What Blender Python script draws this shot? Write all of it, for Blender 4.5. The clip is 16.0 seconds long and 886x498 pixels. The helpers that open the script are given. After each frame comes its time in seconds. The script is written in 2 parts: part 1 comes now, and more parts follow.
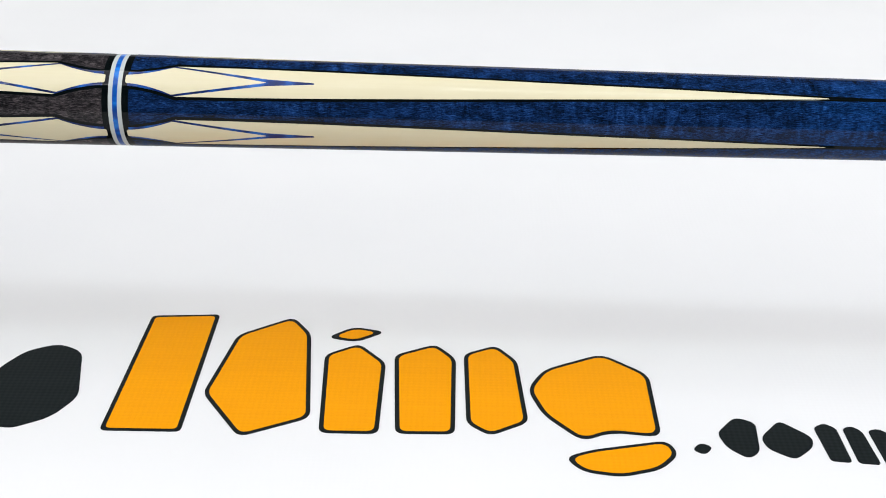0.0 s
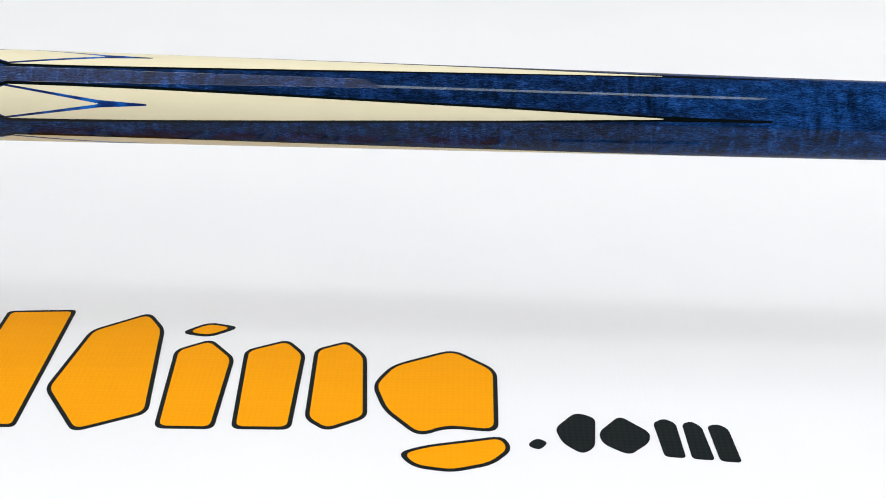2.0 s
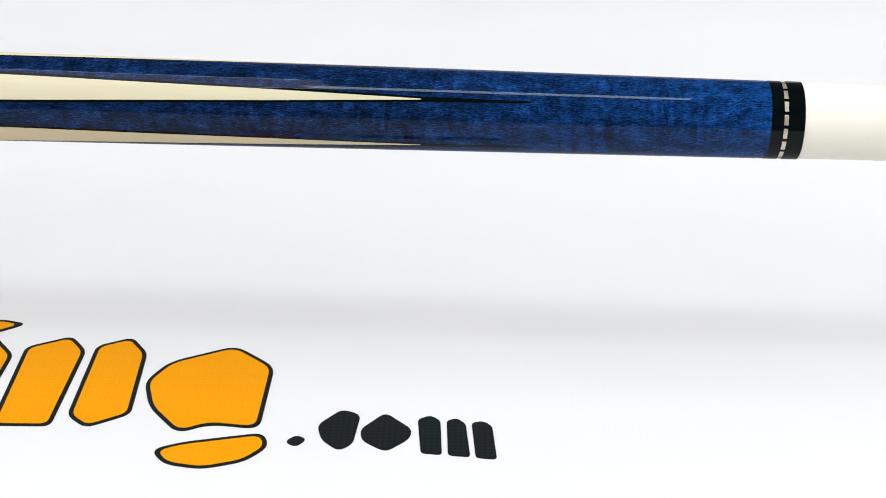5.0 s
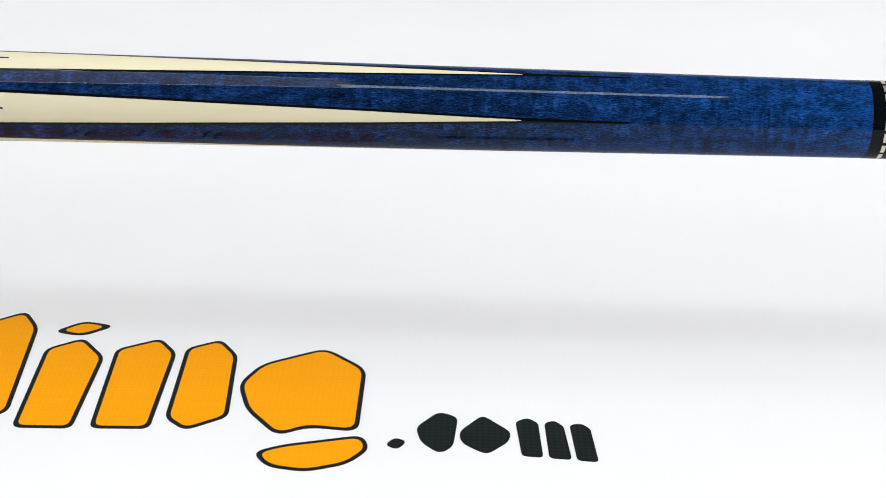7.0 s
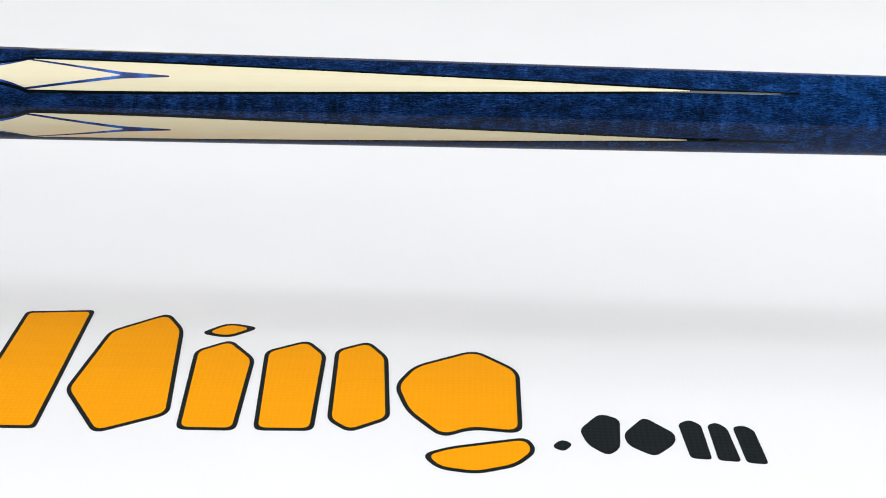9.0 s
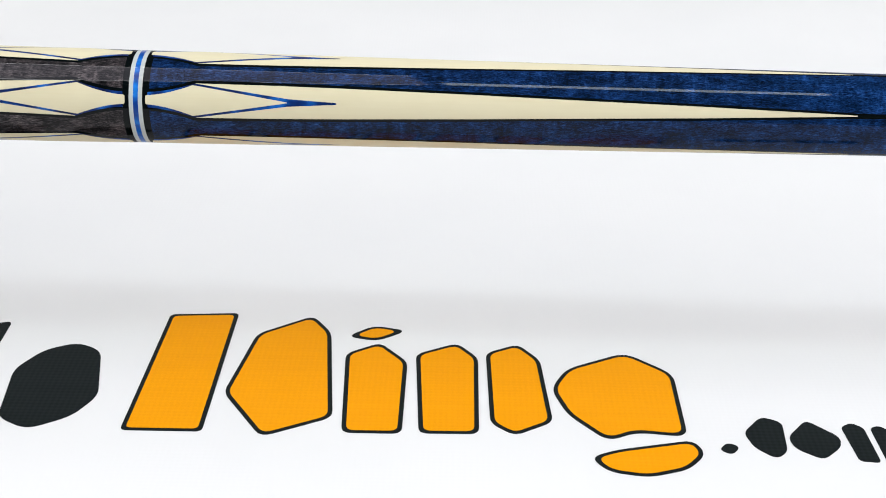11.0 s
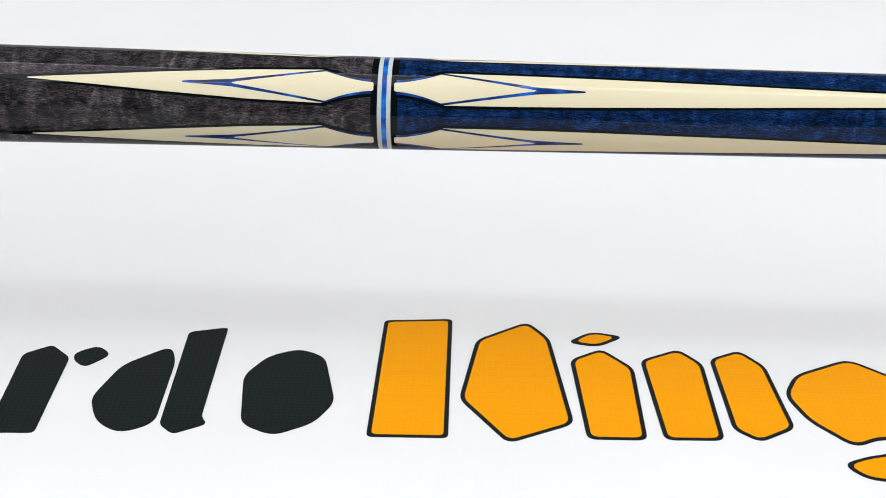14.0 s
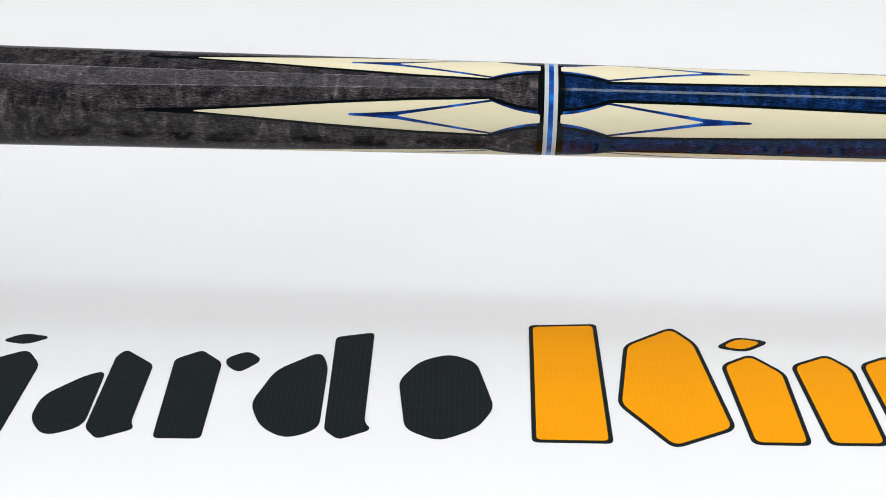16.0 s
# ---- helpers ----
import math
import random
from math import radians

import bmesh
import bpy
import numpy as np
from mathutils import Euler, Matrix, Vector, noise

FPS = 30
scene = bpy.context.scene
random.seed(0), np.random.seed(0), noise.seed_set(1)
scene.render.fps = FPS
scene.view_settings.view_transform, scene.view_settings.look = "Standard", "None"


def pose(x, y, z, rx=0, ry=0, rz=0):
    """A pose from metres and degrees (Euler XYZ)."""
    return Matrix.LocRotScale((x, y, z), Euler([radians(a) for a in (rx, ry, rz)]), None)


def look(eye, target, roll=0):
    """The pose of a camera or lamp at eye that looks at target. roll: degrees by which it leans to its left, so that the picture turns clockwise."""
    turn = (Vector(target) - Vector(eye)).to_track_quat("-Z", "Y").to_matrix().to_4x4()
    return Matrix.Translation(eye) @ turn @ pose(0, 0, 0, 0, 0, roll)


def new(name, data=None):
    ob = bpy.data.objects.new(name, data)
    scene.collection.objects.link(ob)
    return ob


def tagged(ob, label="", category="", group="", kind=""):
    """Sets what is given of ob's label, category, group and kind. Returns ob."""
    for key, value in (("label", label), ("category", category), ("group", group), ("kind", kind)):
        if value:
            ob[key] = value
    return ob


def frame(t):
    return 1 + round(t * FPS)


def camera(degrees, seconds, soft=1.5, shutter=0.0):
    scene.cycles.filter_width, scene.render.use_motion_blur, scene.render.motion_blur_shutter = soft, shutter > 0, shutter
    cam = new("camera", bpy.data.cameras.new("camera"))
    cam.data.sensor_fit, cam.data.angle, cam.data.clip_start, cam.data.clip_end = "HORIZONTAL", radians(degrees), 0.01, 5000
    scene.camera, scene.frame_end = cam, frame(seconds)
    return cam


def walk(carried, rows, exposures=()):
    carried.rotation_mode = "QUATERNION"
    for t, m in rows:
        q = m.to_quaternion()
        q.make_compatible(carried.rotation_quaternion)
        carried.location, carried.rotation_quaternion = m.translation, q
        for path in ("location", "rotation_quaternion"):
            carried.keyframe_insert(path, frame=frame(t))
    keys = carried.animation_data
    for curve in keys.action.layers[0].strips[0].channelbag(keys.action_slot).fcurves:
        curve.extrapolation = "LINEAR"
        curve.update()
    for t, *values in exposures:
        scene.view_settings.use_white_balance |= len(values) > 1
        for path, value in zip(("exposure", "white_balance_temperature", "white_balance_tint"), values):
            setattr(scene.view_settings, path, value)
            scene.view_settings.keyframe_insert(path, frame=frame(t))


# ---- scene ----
# A pool cue turns slowly on two stands above a printed white banner; the camera slides along it.

# ---- camera ----
cam = camera(34.07, 16.0, soft=0.95)
YAW, PITCH, ROLL = radians(0.70), radians(-25.56), 0.7375
AHEAD = Vector((-math.sin(YAW) * math.cos(PITCH), math.cos(YAW) * math.cos(PITCH), math.sin(PITCH)))


def slide(t, x, y, z):
    eye = Vector((x, y, z))
    return t, look(eye, eye + AHEAD, ROLL)


PATH = [
    slide(0.0, 0.03958, -0.00247, 0.21664), slide(0.5, 0.05082, -0.00210, 0.21608), slide(1.0, 0.06208, -0.00155, 0.21575),
    slide(1.5, 0.07320, -0.00099, 0.21521), slide(2.0, 0.08429, -0.00040, 0.21480), slide(2.5, 0.09555, 0.00031, 0.21432),
    slide(3.0, 0.10660, 0.00098, 0.21405), slide(3.5, 0.11768, 0.00179, 0.21362), slide(4.0, 0.12860, 0.00250, 0.21335),
    slide(4.5, 0.13930, 0.00270, 0.21325), slide(5.0, 0.14900, 0.00275, 0.21325), slide(5.4, 0.15200, 0.00270, 0.21330),
    slide(5.8, 0.14850, 0.00260, 0.21340), slide(6.2, 0.14030, 0.00250, 0.21350), slide(6.5, 0.13330, 0.00242, 0.21360),
    slide(7.0, 0.12230, 0.00225, 0.21375), slide(7.5, 0.11126, 0.00217, 0.21372), slide(8.0, 0.10018, 0.00214, 0.21363),
    slide(8.5, 0.08904, 0.00212, 0.21353), slide(9.0, 0.07784, 0.00201, 0.21352), slide(10.25, 0.0499, 0.00120, 0.21400),
    slide(11.5, 0.02190, 0.00043, 0.21455), slide(12.0, 0.01130, 0.00022, 0.21475), slide(12.5, 0.0, 0.00005, 0.21500),
    slide(13.0, -0.01130, 0.00005, 0.21508), slide(13.5, -0.02258, 0.00005, 0.21527), slide(14.0, -0.03377, 0.0, 0.21542),
    slide(14.5, -0.04509, -0.00024, 0.21572), slide(15.0, -0.05633, -0.00044, 0.21608), slide(15.5, -0.06748, -0.00070, 0.21650),
    slide(16.0, -0.07889, -0.00103, 0.21682),
]
walk(cam, PATH)
scene.view_settings.exposure = 0.0

# ---- world and lamps ----
world = bpy.data.worlds.new("world")
world.use_nodes = True
world.node_tree.nodes["Background"].inputs[0].default_value = (0.05, 0.055, 0.06, 1)
world.node_tree.nodes["Background"].inputs[1].default_value = 0.3
scene.world = world


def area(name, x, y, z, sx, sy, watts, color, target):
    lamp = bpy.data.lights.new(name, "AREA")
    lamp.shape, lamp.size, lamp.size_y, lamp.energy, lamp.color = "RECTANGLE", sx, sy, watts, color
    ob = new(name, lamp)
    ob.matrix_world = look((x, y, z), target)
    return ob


area("strip_lamp", 0.17, 0.11, 0.95, 0.34, 0.115, 1.65, (0.86, 0.97, 1.0), (0.17, 0.1101, 0))
area("softbox_lamp", -0.27, 0.11, 1.30, 0.74, 0.95, 6.8, (0.90, 0.87, 1.0), (0.62, 0.12, 0.85))
area("edge_tube_lamp", -0.27, -0.27, 1.30, 0.018, 0.95, 1.1, (0.98, 0.98, 1.0), (0.62, -0.26, 0.85))
area("edge_tube_lamp", -0.27, 0.49, 1.30, 0.018, 0.95, 1.1, (0.98, 0.98, 1.0), (0.62, 0.50, 0.85))
# wide fill lights added out of view on both sides, to brighten the banner
area("unseen_side_fill", 1.5, 0.0, 1.0, 2.6, 0.9, 43.5, (1.0, 0.998, 0.985), (0.0, 0.36, 0.05))
area("unseen_side_fill", -1.5, 0.0, 0.95, 2.6, 0.9, 40.0, (1.0, 0.998, 0.985), (0.0, 0.36, 0.05))


# ---- materials ----
class Nodes:
    """A small helper round one node material."""

    def __init__(self, name, **settings):
        self.mat = bpy.data.materials.new(name)
        self.mat.use_nodes = True
        self.tree = self.mat.node_tree
        self.shader = self.tree.nodes["Principled BSDF"]
        for key, value in settings.items():
            self.shader.inputs[key.replace("_", " ")].default_value = value

    def add(self, kind, **fields):
        node = self.tree.nodes.new(kind)
        for key, value in fields.items():
            node.inputs[key.replace("_", " ")].default_value = value
        return node

    def link(self, a, b):
        self.tree.links.new(a, b)

    def coords(self, scale):
        geo = self.add("ShaderNodeTexCoord")
        mapping = self.add("ShaderNodeMapping", Scale=scale)
        self.link(geo.outputs["Object"], mapping.inputs["Vector"])
        return mapping.outputs["Vector"]

    def noise(self, scale, detail=4.0, rough=0.6, vector=(1, 1, 1), twist=0.0):
        node = self.add("ShaderNodeTexNoise", Scale=scale, Detail=detail, Roughness=rough, Distortion=twist)
        self.link(self.coords(vector), node.inputs["Vector"])
        return node.outputs[0]

    def ramp(self, value, *stops):
        node = self.add("ShaderNodeValToRGB")
        while len(node.color_ramp.elements) < len(stops):
            node.color_ramp.elements.new(0.5)
        for element, (place, color) in zip(node.color_ramp.elements, stops):
            element.position, element.color = place, (*color, 1)
        self.link(value, node.inputs[0])
        return node.outputs[0]

    def mix(self, a, b, amount, blend="MIX"):
        node = self.tree.nodes.new("ShaderNodeMix")
        node.data_type, node.blend_type = "RGBA", blend
        for value, n in ((amount, 0), (a, 6), (b, 7)):
            if isinstance(value, (int, float)):
                node.inputs[n].default_value = value
            elif isinstance(value, tuple):
                node.inputs[n].default_value = (*value, 1)
            else:
                self.link(value, node.inputs[n])
        return node.outputs[2]

    def math(self, op, a, b):
        node = self.tree.nodes.new("ShaderNodeMath")
        node.operation = op
        for n, value in enumerate((a, b)):
            if isinstance(value, (int, float)):
                node.inputs[n].default_value = value
            else:
                self.link(value, node.inputs[n])
        return node.outputs[0]

    def color(self, out):
        self.link(out, self.shader.inputs["Base Color"])

    def bump(self, height, strength, distance):
        node = self.add("ShaderNodeBump", Strength=strength, Distance=distance)
        self.link(height, node.inputs["Height"])
        self.link(node.outputs[0], self.shader.inputs["Normal"])

    def weave(self, pitch):
        """Threads of a coated fabric, crossing at right angles."""
        across = self.add("ShaderNodeTexWave", Scale=1.0, Distortion=0.6, Detail=1.0)
        along = self.add("ShaderNodeTexWave", Scale=1.0, Distortion=0.6, Detail=1.0)
        along.bands_direction = "Y"
        for node in (across, along):
            self.link(self.coords((0.314 / pitch,) * 3), node.inputs["Vector"])
        return self.math("MULTIPLY", self.math("ADD", across.outputs["Fac"], along.outputs["Fac"]), 0.5)


def lacquered_wood(name, dark, mid, light, tips, cross, band, joint_tones=None):
    """Stained curly maple under gloss: short fibres, dark cross bands in patches, blotches and pores."""
    n = Nodes(name, Roughness=0.34, IOR=1.5, Coat_Weight=0.29, Coat_Roughness=0.04, Coat_IOR=1.5)
    n.shader.inputs["Specular IOR Level"].default_value = 0.0
    fibre = n.noise(1.0, 3.0, 0.75, (640, 5600, 5600), 0.6)
    fleck = n.noise(1.0, 2.0, 0.6, (1300, 7000, 7000), 0.3)
    blotch = n.noise(1.0, 5.0, 0.65, (150, 330, 330), 0.3)
    curl = n.noise(1.0, 3.0, 0.6, (band, 120, 120), 0.9)
    patch = n.ramp(n.noise(1.0, 2.0, 0.5, (45, 90, 90)), (0.40, (0.25, 0.25, 0.25)), (0.62, (1, 1, 1)))
    curl = n.math("MULTIPLY", n.math("SUBTRACT", curl, 0.5), patch)
    value = n.math("ADD", n.math("MULTIPLY", fibre, 0.52), n.math("MULTIPLY", blotch, 0.26))
    value = n.math("ADD", value, n.math("MULTIPLY", fleck, 0.22))
    value = n.math("ADD", value, n.math("MULTIPLY", curl, cross))
    tone = n.ramp(value, (0.38, dark), (0.48, mid), (0.57, light), (0.66, tips))
    if joint_tones:
        # a brighter set of tones blends in towards the joint end
        along = n.add("ShaderNodeSeparateXYZ")
        n.link(n.coords((1, 1, 1)), along.inputs[0])
        where = n.math("ADD", along.outputs[0], n.math("MULTIPLY", n.math("SUBTRACT", n.noise(1.0, 2.0, 0.5, (30, 60, 60)), 0.5), 0.09))
        share = n.ramp(n.math("MULTIPLY", where, 3.0), (0.50, (0, 0, 0)), (0.92, (1, 1, 1)))
        tone = n.mix(tone, n.ramp(value, (0.38, joint_tones[0]), (0.47, joint_tones[1]), (0.56, joint_tones[2]), (0.66, joint_tones[3])), share)
    n.color(tone)
    n.bump(fibre, 0.05, 0.00003)
    return n.mat


def resin(name, color, shade, rough=0.25):
    n = Nodes(name, Roughness=rough, IOR=1.5, Coat_Weight=0.29, Coat_Roughness=0.04, Coat_IOR=1.5)
    n.shader.inputs["Specular IOR Level"].default_value = 0.0
    cloud = n.noise(1.0, 3.0, 0.5, (60, 300, 300))
    line = n.noise(1.0, 2.0, 0.6, (14, 1900, 1900))
    n.color(n.ramp(n.math("ADD", n.math("MULTIPLY", cloud, 0.6), n.math("MULTIPLY", line, 0.4)), (0.3, shade), (0.7, color)))
    return n.mat


def pearl(name, low, mid, high):
    n = Nodes(name, Roughness=0.3, IOR=1.5, Coat_Weight=0.29, Coat_Roughness=0.04, Coat_IOR=1.5)
    n.shader.inputs["Specular IOR Level"].default_value = 0.1
    n.color(n.ramp(n.noise(1.0, 2.0, 0.5, (140, 300, 300)), (0.38, low), (0.52, mid), (0.68, high)))
    return n.mat


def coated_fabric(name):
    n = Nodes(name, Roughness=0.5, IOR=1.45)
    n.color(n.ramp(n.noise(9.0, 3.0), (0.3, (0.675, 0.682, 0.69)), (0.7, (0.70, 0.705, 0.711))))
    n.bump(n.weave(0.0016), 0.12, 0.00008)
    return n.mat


def print_ink(name, a, b, threads, speck):
    """Ink on the coated fabric: fine speckle, the threads showing through a little, faint streaks of the printer."""
    n = Nodes(name, Roughness=0.45, IOR=1.4)
    n.shader.inputs["Specular IOR Level"].default_value = 0.08
    weave = n.weave(0.0016)
    grain = n.noise(3200.0, 2.0, 0.7)
    streak = n.noise(1.0, 3.0, 0.6, (9, 420, 9))
    tone = n.math("ADD", n.math("MULTIPLY", weave, threads), n.math("MULTIPLY", grain, speck))
    tone = n.math("ADD", tone, n.math("MULTIPLY", streak, 1.0 - threads - speck))
    n.color(n.ramp(tone, (0.28, a), (0.72, b)))
    n.bump(weave, 0.10, 0.00010)
    return n.mat


def plain(name, a, b, rough, scale):
    n = Nodes(name, Roughness=rough)
    n.color(n.ramp(n.noise(scale), (0.3, a), (0.7, b)))
    n.bump(n.noise(scale * 20), 0.1, 0.002)
    return n.mat


BLUE_WOOD = lacquered_wood("blue_stained_maple", (0.0007, 0.0024, 0.0052), (0.0015, 0.0073, 0.026), (0.0060, 0.029, 0.114), (0.026, 0.080, 0.27), 0.26, 420,
                           ((0.0009, 0.0040, 0.011), (0.0022, 0.0165, 0.060), (0.0060, 0.052, 0.215), (0.018, 0.115, 0.42)))
GREY_WOOD = lacquered_wood("grey_stained_maple", (0.0018, 0.0026, 0.0028), (0.0130, 0.0122, 0.0136), (0.056, 0.048, 0.051), (0.16, 0.135, 0.137), 0.44, 270)
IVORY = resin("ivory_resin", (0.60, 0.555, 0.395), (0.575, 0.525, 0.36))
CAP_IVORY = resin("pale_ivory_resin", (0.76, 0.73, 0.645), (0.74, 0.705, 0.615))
BLACK = resin("black_resin", (0.0018, 0.0036, 0.0040), (0.0012, 0.0026, 0.0030))
WHITE = resin("white_resin", (0.42, 0.455, 0.45), (0.40, 0.43, 0.43))
PEARL = pearl("blue_pearl", (0.002, 0.008, 0.045), (0.0025, 0.021, 0.125), (0.007, 0.095, 0.40))
RING_PEARL = pearl("bright_blue_pearl", (0.003, 0.035, 0.20), (0.004, 0.075, 0.34), (0.012, 0.18, 0.60))
SILVER = Nodes("brushed_silver", Roughness=0.35, Metallic=0.7)
SILVER.color(SILVER.ramp(SILVER.noise(1.0, 3.0, 0.6, (5000, 900, 900)), (0.3, (0.42, 0.38, 0.29)), (0.7, (0.64, 0.60, 0.51))))
SILVER = SILVER.mat
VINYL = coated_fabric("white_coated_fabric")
INK_BLACK = print_ink("black_print", (0.0050, 0.0072, 0.0078), (0.0105, 0.0145, 0.0152), 0.40, 0.35)
INK_ORANGE = print_ink("orange_print", (0.67, 0.250, 0.0008), (0.77, 0.310, 0.002), 0.14, 0.62)
WALL = plain("dark_wall_paint", (0.07, 0.07, 0.075), (0.09, 0.09, 0.095), 0.8, 3.0)
CEILING = plain("ceiling_paint", (0.20, 0.20, 0.20), (0.24, 0.24, 0.24), 0.9, 2.0)
FLOOR = plain("dark_floor", (0.04, 0.04, 0.042), (0.06, 0.058, 0.056), 0.6, 4.0)
TABLE = plain("dark_table_laminate", (0.05, 0.048, 0.046), (0.07, 0.066, 0.062), 0.5, 14.0)
FELT = plain("black_felt", (0.010, 0.010, 0.011), (0.016, 0.016, 0.017), 0.95, 60.0)


# ---- mesh helpers ----
def part(name, bm, material, parent=None, label="", smooth=False, orient=True):
    """Links a bmesh as one mesh object under a thing or a part."""
    if orient:
        bmesh.ops.recalc_face_normals(bm, faces=bm.faces)
    data = bpy.data.meshes.new(name)
    bm.to_mesh(data)
    bm.free()
    data.materials.append(material)
    if smooth:
        for poly in data.polygons:
            poly.use_smooth = True
    ob = new(name, data)
    if parent:
        ob.parent = parent
    if label:
        tagged(ob, label)
    return ob


def box(x0, y0, z0, x1, y1, z1, bevel=0.0):
    bm = bmesh.new()
    bmesh.ops.create_cube(bm, size=1)
    for v in bm.verts:
        v.co = Vector(((x0 + x1) / 2 + v.co.x * (x1 - x0), (y0 + y1) / 2 + v.co.y * (y1 - y0), (z0 + z1) / 2 + v.co.z * (z1 - z0)))
    if bevel:
        bmesh.ops.bevel(bm, geom=bm.edges[:], offset=bevel, segments=2, affect="EDGES")
    return bm


# ---- the room ----
X0, X1, Y0, Y1, Z0, Z1 = -2.0, 2.0, -1.6, 1.5, -0.75, 2.35
tagged(part("floor", box(X0, Y0, Z0 - 0.1, X1, Y1, Z0), FLOOR), "dark studio floor under the table", "floor", kind="structure")
tagged(part("ceiling", box(X0, Y0, Z1, X1, Y1, Z1 + 0.1), CEILING), "grey studio ceiling above the lamps", "ceiling", kind="structure")
tagged(part("wall_north", box(X0, Y1, Z0, X1, Y1 + 0.1, Z1), WALL), "dark painted studio wall", "wall", kind="structure")
tagged(part("wall_south", box(X0, Y0 - 0.1, Z0, X1, Y0, Z1), WALL), "dark painted studio wall", "wall", kind="structure")
tagged(part("wall_east", box(X1, Y0, Z0, X1 + 0.1, Y1, Z1), WALL), "dark painted studio wall", "wall", kind="structure")
tagged(part("wall_west", box(X0 - 0.1, Y0, Z0, X0, Y1, Z1), WALL), "dark painted studio wall", "wall", kind="structure")


# ---- the table ----
def table():
    thing = tagged(new("table"), "dark laminate table under the white banner", "table")
    part("tabletop", box(-1.15, -0.09, -0.034, 1.15, 1.35, -0.004, 0.004), TABLE, thing)
    for x in (-1.05, 1.0):
        for y in (-0.03, 1.26):
            part("leg", box(x, y, Z0, x + 0.05, y + 0.05, -0.034, 0.003), TABLE, thing)


table()


# ---- the banner ----
BANNER_FRONT, SWEEP, SWEEP_R, TOP = -0.05, 0.98, 0.22, 0.32


def sheet_height(x, y):
    """Soft waves in the sheet behind the print."""
    rise = min(max((y - 0.43) / 0.10, 0.0), 1.0)
    rise = rise * rise * (3 - 2 * rise)
    wave = math.sin(y * 62 + 0.5 * math.sin(x * 5)) * 0.00055 + noise.noise((x * 4, y * 11, 3.1)) * 0.0010
    return wave * rise


def banner():
    thing = tagged(new("banner"), "white coated-fabric banner with orange and black print, sweeping up behind", "banner")
    thing.rotation_euler = (0, -0.0024, 0)
    profile = []
    for i in range(150):
        y = BANNER_FRONT + (SWEEP - BANNER_FRONT) * i / 149
        profile.append((y, 0.0, 1.0))
    for i in range(1, 17):
        a = i / 16 * math.pi / 2
        profile.append((SWEEP + SWEEP_R * math.sin(a), SWEEP_R * (1 - math.cos(a)), 0.0))
    profile.append((SWEEP + SWEEP_R, TOP, 0.0))
    bm = bmesh.new()
    columns = 60
    rows = []
    for y, z, flat in profile:
        row = []
        for k in range(columns + 1):
            x = -1.1 + 2.2 * k / columns
            row.append(bm.verts.new((x, y, z + sheet_height(x, y) * flat)))
        rows.append(row)
    for a, b in zip(rows, rows[1:]):
        for k in range(columns):
            bm.faces.new((a[k], a[k + 1], b[k + 1], b[k]))
    bmesh.ops.recalc_face_normals(bm, faces=bm.faces)
    if sum(face.normal.z for face in bm.faces) < 0:
        bmesh.ops.reverse_faces(bm, faces=bm.faces)
    top = [bm.faces[:], [v for row in rows for v in row]]
    under = {v: bm.verts.new(v.co - Vector((0, 0, 0.0006)) if v.co.y <= SWEEP else v.co + Vector((0, 0.0006, 0))) for v in top[1]}
    for face in top[0]:
        bm.faces.new([under[v] for v in reversed(face.verts)])
    edge = rows[0] + [row[-1] for row in rows[1:]] + rows[-1][-2::-1] + [row[0] for row in rows[-2:0:-1]]
    for a, b in zip(edge, edge[1:] + edge[:1]):
        bm.faces.new((a, under[a], under[b], b))
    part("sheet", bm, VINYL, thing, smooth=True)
    return thing


BANNER = banner()


def inset(points, d):
    """The outline moved inwards by d, corner by corner."""
    n, out = len(points), []
    turn = sum(points[i][0] * points[(i + 1) % n][1] - points[(i + 1) % n][0] * points[i][1] for i in range(n))
    side = 1 if turn > 0 else -1
    for i in range(n):
        p, q, r = (Vector(points[(i + k) % n]) for k in (-1, 0, 1))
        a, b = (q - p).normalized(), (r - q).normalized()
        na, nb = Vector((-a.y, a.x)) * side, Vector((-b.y, b.x)) * side
        m = na + nb
        out.append(tuple(q + m * (d / max(0.35, m.length_squared / 2))))
    return out


def rounded(points, radius):
    """The outline with its corners rounded off."""
    n, out = len(points), []
    for i in range(n):
        p, q, r = (Vector(points[(i + k) % n]) for k in (-1, 0, 1))
        da, db = min(radius, (p - q).length * 0.45), min(radius, (r - q).length * 0.45)
        a, b = q + (p - q).normalized() * da, q + (r - q).normalized() * db
        for k in range(6):
            t = k / 5
            out.append(tuple(a * (1 - t) ** 2 + q * 2 * t * (1 - t) + b * t * t))
    return out


def plate(points, z0, z1):
    bm = bmesh.new()
    low = [bm.verts.new((x / 1000, y / 1000, z0)) for x, y in points]
    high = [bm.verts.new((x / 1000, y / 1000, z1)) for x, y in points]
    n = len(points)
    bm.faces.new(high)
    bm.faces.new(list(reversed(low)))
    for i in range(n):
        bm.faces.new((low[i], low[(i + 1) % n], high[(i + 1) % n], high[i]))
    return bm


def orange_block(*points, soft=3.5, line=1.3):
    outer = rounded(points, soft)
    rim = part("printed_block", plate(outer, -0.0002, 0.00012), INK_BLACK, BANNER, "orange printed block with a black outline")
    part("fill", plate(rounded(inset(points, line), soft * 0.8), -0.0001, 0.0002), INK_ORANGE, rim, "orange print")


def black_block(*points, soft=2.5):
    part("printed_block", plate(rounded(points, soft), -0.0002, 0.00012), INK_BLACK, BANNER, "plain black printed block")


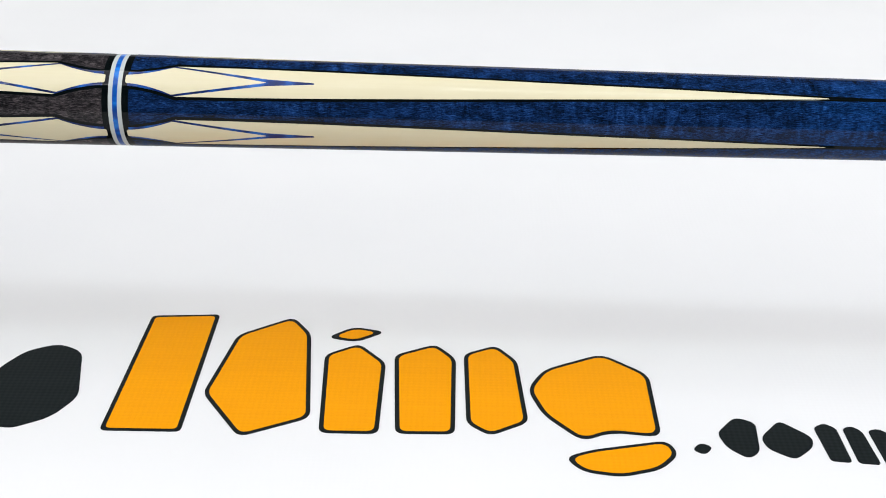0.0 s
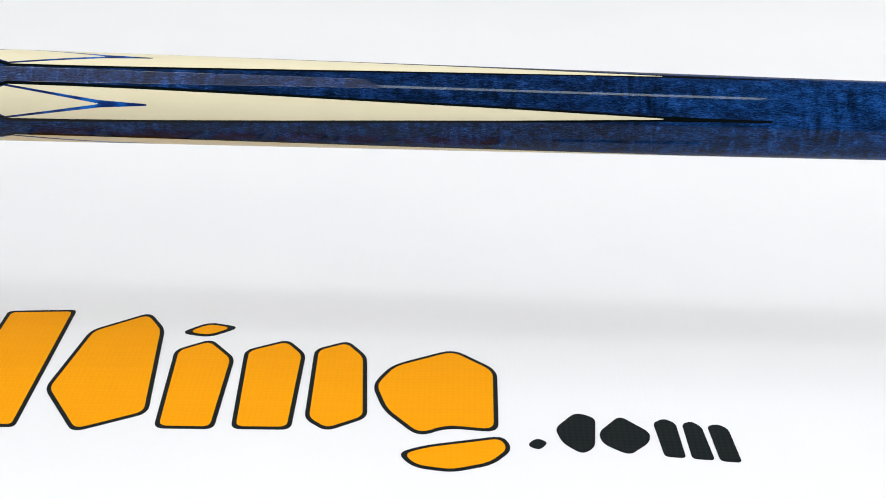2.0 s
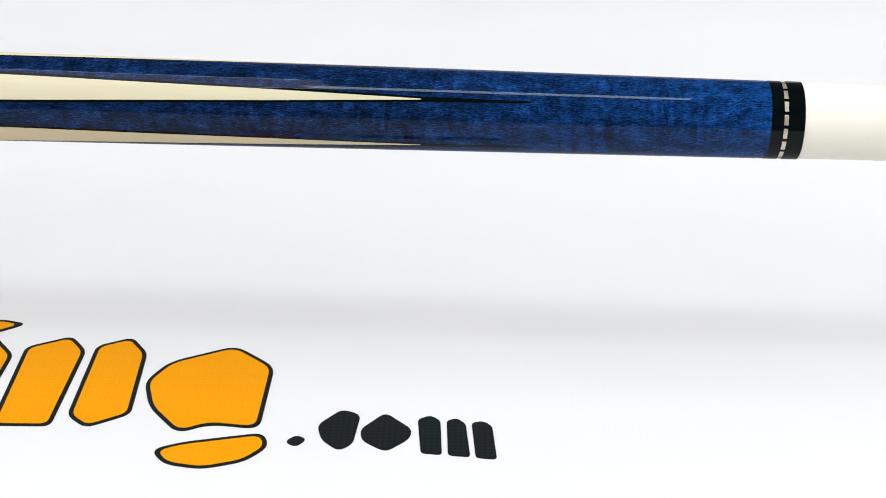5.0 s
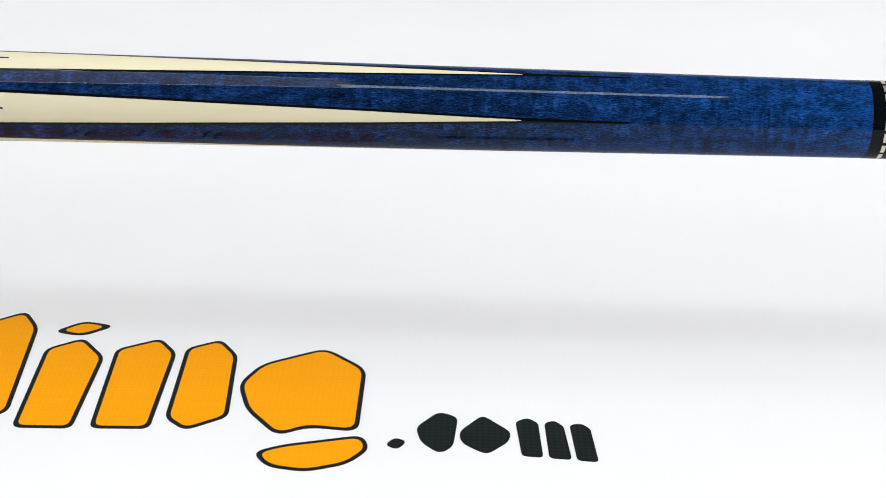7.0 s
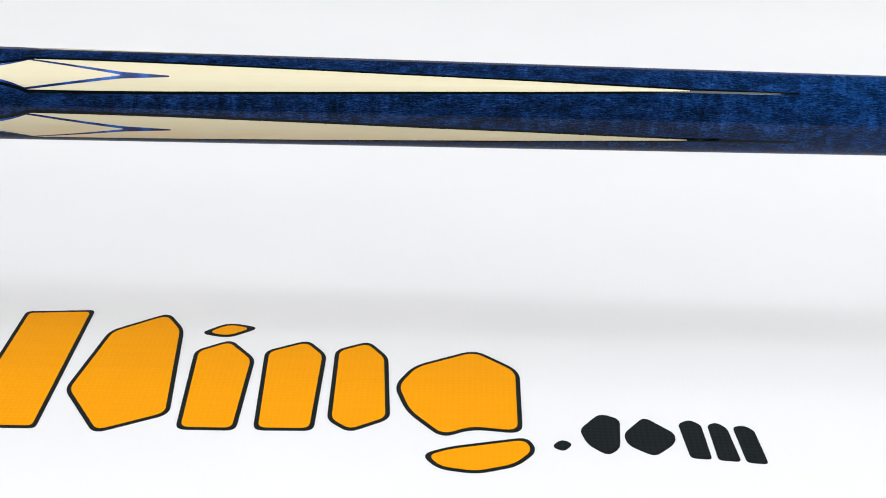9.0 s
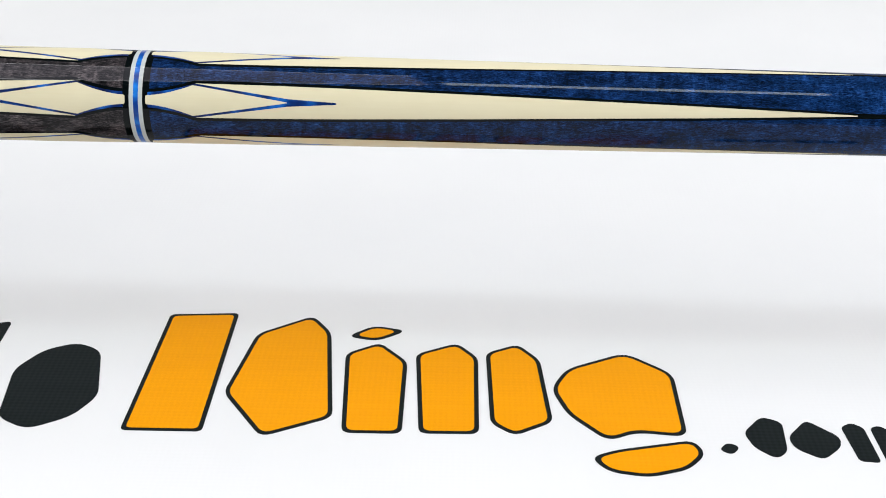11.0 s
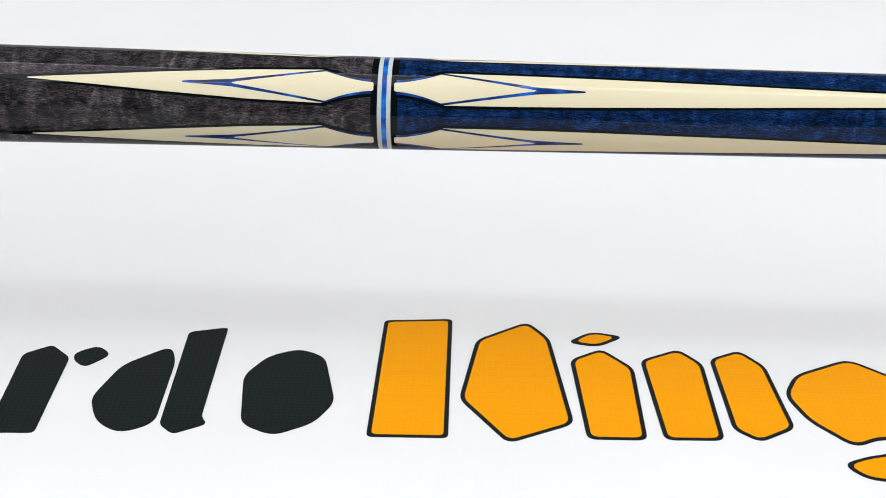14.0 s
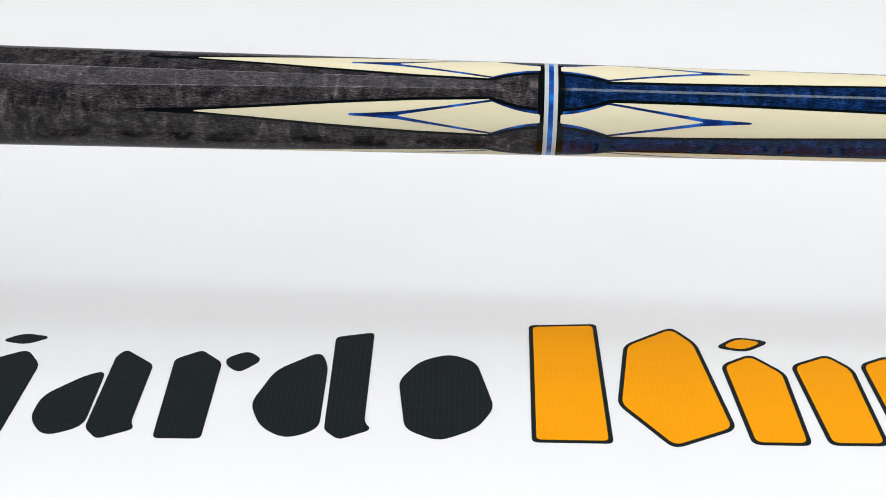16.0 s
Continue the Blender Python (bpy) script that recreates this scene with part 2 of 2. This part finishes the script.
# The name on the banner, as plain blocks in its colours (millimetres on the sheet).
orange_block((-56.6, 398.1), (-35.4, 399.6), (-35.8, 331.6), (-58.1, 331.6), soft=2)
orange_block((-28, 386.5), (-12, 398.6), (-5.5, 388), (-1, 339.8), (-19.6, 329.5), (-33, 352))
orange_block((-0.1, 375.3), (9.8, 382.2), (18.5, 370.9), (18.4, 332.2), (2, 332.2), soft=3)
orange_block((-0.6, 385.8), (7.3, 392.9), (17.6, 390), (8.8, 383.2))
orange_block((20.8, 375.7), (33, 382.7), (39.3, 374), (39.4, 332.7), (23, 332.5), soft=3)
orange_block((41.6, 377), (51.3, 382.6), (57.6, 373.2), (59.8, 339.4), (49, 332.2), (42.5, 338.3), soft=3)
orange_block((60, 357), (65.1, 368.4), (83.1, 378.5), (96.1, 366.5), (96, 333), (82, 335), (74.2, 330.2), (64, 343.4), soft=4.5)
orange_block((68.7, 322.4), (76.2, 326.2), (97.3, 331.5), (99.7, 324.7), (94.1, 317.4), (83.4, 313.6), (73.2, 315.7), soft=3.5)
black_block((103.4, 327.1), (106.2, 330.7), (109.4, 328.6), (106.7, 324.7), soft=2)
black_block((111.4, 335.7), (117.5, 344), (122.9, 341.3), (121.7, 326.6), (118.1, 323.2), (113.1, 328.5))
black_block((123.1, 333.8), (129.6, 342.6), (137.3, 334.3), (136.6, 329.5), (130.6, 323.1), (124, 328.3))
black_block((138.6, 339.4), (141.9, 341.6), (144.8, 339.1), (145.5, 322.2), (139.9, 322.8), soft=1.5)
black_block((146.5, 339.1), (149.3, 340.4), (151.7, 337.6), (153, 321.4), (147.1, 322), soft=1.5)
black_block((153.3, 338.2), (156.4, 339.2), (158.9, 336.7), (160, 320.5), (154.4, 321.1), soft=1.5)
black_block((-95.8, 363), (-90, 374.5), (-81, 379.3), (-73, 374.5), (-68, 349), (-73, 338), (-83.5, 331.2), (-93, 337), soft=4)
black_block((-116.2, 388.5), (-104.5, 391.8), (-104.3, 340.3), (-102.1, 336.6), (-110.8, 331.2), (-115.2, 336), soft=2)
black_block((-137.3, 349), (-132.3, 367.9), (-120, 379.5), (-117, 371), (-116.6, 336.4), (-125.3, 331), (-133, 337), soft=4.5)
black_block((-148, 374.5), (-141.8, 379.1), (-136.8, 373.8), (-143, 365.9), (-147.3, 370.1), soft=3)
black_block((-163.2, 373.3), (-155.8, 379), (-148.8, 371.7), (-148.3, 330.6), (-161.5, 330.4), soft=2)
black_block((-181, 374.5), (-178.7, 378.6), (-168.9, 369.7), (-168.9, 338.3), (-167.4, 334.9), (-176.6, 329.5), (-181, 335), soft=2)
black_block((-197.5, 339.4), (-197.1, 351.5), (-187.5, 363), (-182, 366), (-181.6, 335.6), (-191.4, 330.2), soft=4.5)
black_block((-218.3, 382.8), (-212.1, 387.7), (-203.1, 385.5), (-210.1, 380.6), soft=3)
black_block((-219.8, 370), (-208.4, 377.6), (-202.6, 368.9), (-203.6, 330.6), (-216.9, 330.2), soft=3)

# ---- the cue ----
R_RING, R_JOINT, L_JOINT = 0.012729, 0.010487, 0.28620
AXIS_AT, AXIS = Vector((-0.05546, 0.37974, 0.07837)), Vector((0.99966, -0.02612, -0.00165)).normalized()
BUTT_END, CUE_END = -0.420, 0.520
SIDE = Vector((0, 0, 1)).cross(AXIS).normalized()
LIFT = AXIS.cross(SIDE)
CUE_FRAME = Matrix(((AXIS.x, SIDE.x, LIFT.x, AXIS_AT.x), (AXIS.y, SIDE.y, LIFT.y, AXIS_AT.y), (AXIS.z, SIDE.z, LIFT.z, AXIS_AT.z), (0, 0, 0, 1)))


def radius_at(l):
    return R_RING + (R_JOINT - R_RING) * l / L_JOINT


def on_cue(l, degrees, lift):
    r, a = radius_at(l) + lift, radians(degrees)
    return l, -r * math.cos(a), r * math.sin(a)


def sleeve(l0, l1, lift=0.0, steps=2, around=160, bevel=0.0):
    """A turned length of the cue, closed at both ends."""
    bm = bmesh.new()
    stations = [(l0 + (l1 - l0) * i / steps, lift) for i in range(steps + 1)]
    if bevel:
        stations = [(l0, lift - bevel)] + [(max(l0 + bevel, min(l1 - bevel, l)), h) for l, h in stations] + [(l1, lift - bevel)]
    rings = [[bm.verts.new(on_cue(l, 360 * k / around, h)) for k in range(around)] for l, h in stations]
    for a, b in zip(rings, rings[1:]):
        for k in range(around):
            bm.faces.new((a[k], a[(k + 1) % around], b[(k + 1) % around], b[k]))
    for ring, l in ((rings[0], l0), (rings[-1], l1)):
        rim = [bm.verts.new(v.co) for v in ring]
        hub = bm.verts.new((l, 0, 0))
        for k in range(around):
            bm.faces.new((rim[k], rim[(k + 1) % around], hub))
    return bm


def between(table, l):
    for (a, u), (b, v) in zip(table, table[1:]):
        if a <= l <= b:
            return u + (v - u) * (l - a) / (b - a)
    return table[0][1] if l < table[0][0] else table[-1][1]


def inlay(l0, l1, half, lift, steps=70, across=16, lean=0.0):
    """An inlaid piece, let 0.6 mm into the cue; half(l) is half its angle."""
    bm = bmesh.new()
    outer, rim, inner = [], [], []
    for i in range(steps + 1):
        l = l0 + (l1 - l0) * i / steps
        w, mid = max(half(l), 0.05), lean * l
        angles = [mid + w * (2 * k / across - 1) for k in range(across + 1)]
        outer.append([bm.verts.new(on_cue(l, a, lift)) for a in angles])
        rim.append([bm.verts.new(on_cue(l, a, lift)) for a in (angles[0], angles[-1])])
        inner.append([bm.verts.new(on_cue(l, a, -0.0006)) for a in (angles[0], angles[-1])])
    for i in range(steps):
        a, b = outer[i], outer[i + 1]
        for k in range(across):
            bm.faces.new((a[k], b[k], b[k + 1], a[k + 1]))
        for end in (0, -1):
            bm.faces.new((rim[i][end], rim[i + 1][end], inner[i + 1][end], inner[i][end]))
        bm.faces.new((inner[i][0], inner[i][1], inner[i + 1][1], inner[i + 1][0]))
    for i in (0, steps):
        ends = [bm.verts.new(v.co) for v in outer[i]]
        bm.faces.new((*ends, inner[i][1], inner[i][0]))
    return bm


def flare(l, base, shoulder, w0, w1):
    s = min(max((l - base) / (shoulder - base), 0.0), 1.0)
    return w0 + (w1 - w0) * s ** 1.7


def mirrored(function):
    return lambda l: function(-l)


def pool_cue():
    thing = tagged(new("pool_cue"), "lacquered blue and grey maple pool cue with ivory points", "pool cue")
    part("handle", sleeve(BUTT_END, -0.00255, steps=40), GREY_WOOD, thing, "grey stained curly maple", smooth=True)
    part("forearm", sleeve(0.0047, 0.28665, steps=40), BLUE_WOOD, thing, "blue stained curly maple", smooth=True)
    part("ring", sleeve(-0.00255, -0.00080), BLACK, thing, "black ring", smooth=True)
    part("ring", sleeve(-0.00080, 0.00035), WHITE, thing, "white ring", smooth=True)
    part("ring", sleeve(0.00035, 0.0017), RING_PEARL, thing, "blue pearl ring", smooth=True)
    part("ring", sleeve(0.0017, 0.00285), WHITE, thing, "white ring", smooth=True)
    part("ring", sleeve(0.00285, 0.0047), BLACK, thing, "black ring", smooth=True)
    collar = part("joint_collar", sleeve(0.28665, 0.2954, lift=0.00006), BLACK, thing, "black collar with a ring of silver dashes", smooth=True)
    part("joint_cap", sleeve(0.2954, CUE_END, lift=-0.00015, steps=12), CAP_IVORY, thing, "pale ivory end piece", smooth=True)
    for k in range(18):
        bm = inlay(0.2899, 0.2910, lambda l: 7.5, 0.00010, steps=2, across=6)
        dash = part("dash", bm, SILVER, collar)
        dash.rotation_euler = (radians(20 * k), 0, 0)

    black_blue = [(17.0, 25.6), (35, 24.8), (56, 23.2), (92, 18.9), (114, 15.9), (153, 10.8), (175, 7.1), (194, 3.6), (210, 2.3), (222.4, 1.5), (223, 0.8)]
    ivory_blue = [(17.0, 21.4), (35, 21.0), (56, 19.5), (92, 15.6), (114, 12.6), (153, 7.6), (175, 3.9), (192, 1.1), (194, 0.5)]
    blue_line = [(17.0, 21.3), (30, 12.6), (42, 4.8), (50, 2.5), (54.7, 1.3), (55.2, 0.8)]
    heart = [(16.4, 19.0), (29, 10.0), (40.5, 1.6), (42.0, 0.3)]
    black_grey = [(15.4, 25.5), (36, 22.0), (60, 15.3), (80, 8.4), (96, 3.8), (104, 2.6), (109.2, 1.6), (109.7, 0.8)]
    ivory_grey = [(15.4, 21.9), (36, 18.7), (60, 11.9), (80, 5.3), (94.5, 1.1), (96, 0.5)]
    line_grey = [(15.4, 21.5), (28, 12.6), (40.3, 4.8), (48, 2.5), (53.3, 1.3), (53.8, 0.8)]
    heart_grey = [(14.9, 19.2), (27.5, 10.0), (39, 1.6), (40.3, 0.3)]

    def profile(base, shoulder, w0, table):
        def half(l):
            mm = l * 1000
            if w0 < 6 and mm < base + 0.5:
                u = max(mm - base, 0.0) / 0.5
                return flare(mm, base, shoulder, w0, table[0][1]) * (0.75 + 0.25 * math.sqrt(1 - (1 - u) ** 2))
            return flare(mm, base, shoulder, w0, table[0][1]) if mm < shoulder else between(table, mm)
        return half

    lean = 8.0
    for k in range(5):
        for sign, sets in ((1, ((0.0040, 0.2230, profile(4, 17, 13.3, black_blue), BLACK, "point_border", "black veneer", 240),
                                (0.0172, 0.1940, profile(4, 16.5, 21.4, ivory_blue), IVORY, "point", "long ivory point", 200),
                                (0.0043, 0.0552, profile(4, 17, 9.4, blue_line), PEARL, "pearl_border", "blue pearl line", 160),
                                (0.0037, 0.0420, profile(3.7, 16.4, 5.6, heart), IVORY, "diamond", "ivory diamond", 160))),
                           (-1, ((0.0022, 0.1097, profile(2.2, 15.4, 13.3, black_grey), BLACK, "point_border", "black veneer", 200),
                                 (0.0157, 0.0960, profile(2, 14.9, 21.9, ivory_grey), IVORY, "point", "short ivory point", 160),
                                 (0.0025, 0.0538, profile(2.4, 15.4, 9.4, line_grey), PEARL, "pearl_border", "blue pearl line", 160),
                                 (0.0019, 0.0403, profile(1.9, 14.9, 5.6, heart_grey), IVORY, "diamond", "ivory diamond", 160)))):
            for layer, (l0, l1, half, material, name, label, steps) in enumerate(sets):
                lift = 0.00002 * (layer + 1)
                if sign > 0:
                    bm = inlay(l0, l1, half, lift, steps, lean=lean)
                else:
                    bm = inlay(-l1, -l0, mirrored(half), lift, steps, lean=lean)
                piece = part(name, bm, material, thing, label, orient=False)
                piece.rotation_euler = (radians(-72 * k), 0, 0)
                for poly in piece.data.polygons:
                    poly.use_smooth = poly.normal.y ** 2 + poly.normal.z ** 2 > 0.9 and poly.area > 0 and poly.center.yz.length > radius_at(poly.center.x) - 0.0001
    return thing


CUE = pool_cue()


# ---- the stands that carry the cue ----
def cue_stand(l):
    foot = CUE_FRAME @ Vector((l, 0, 0))
    r = radius_at(l)
    thing = tagged(new("cue_stand"), "black felt-covered stand carrying the pool cue", "stand", "stands under the cue")
    thing.location = (foot.x, foot.y, 0)
    part("base", box(-0.02, -0.035, 0.0005, 0.02, 0.035, 0.010, 0.002), FELT, thing)
    part("post", box(-0.006, -0.012, 0.010, 0.006, 0.012, foot.z - r - 0.004, 0.001), FELT, thing)
    part("cradle", box(-0.006, -0.010, foot.z - r - 0.004, 0.006, 0.010, foot.z - r + 0.00005, 0.0005), FELT, thing)


cue_stand(-0.39)
cue_stand(0.500)


# ---- what moves ----
def turned(degrees, sag):
    """The cue turned about its axis; it is not quite straight, so that its far end rises and falls a little."""
    return CUE_FRAME @ pose(0, 0, 0, 0, sag, 0) @ pose(0, 0, 0, -degrees, 0, 0)


def motions():
    rows = [(0.0, 46.9, -0.04), (1.0, 29.1, 0.04), (2.0, 12.0, 0.135), (3.0, -6.0, 0.19), (4.0, -25.0, 0.23), (5.25, -43.3, 0.14), (6.5, -60.6, 0.02),
            (7.5, -75.3, -0.03), (8.5, -90.4, -0.075), (9.0, -97.8, -0.095), (10.5, -120.5, -0.13), (12.0, -143.5, -0.12), (13.0, -159.5, -0.08),
            (14.0, -175.8, -0.05), (15.0, -191.6, -0.05), (15.5, -199.4, -0.05), (16.0, -207.4, -0.05)]
    walk(CUE, [(t, turned(a, sag)) for t, a, sag in rows])


motions()
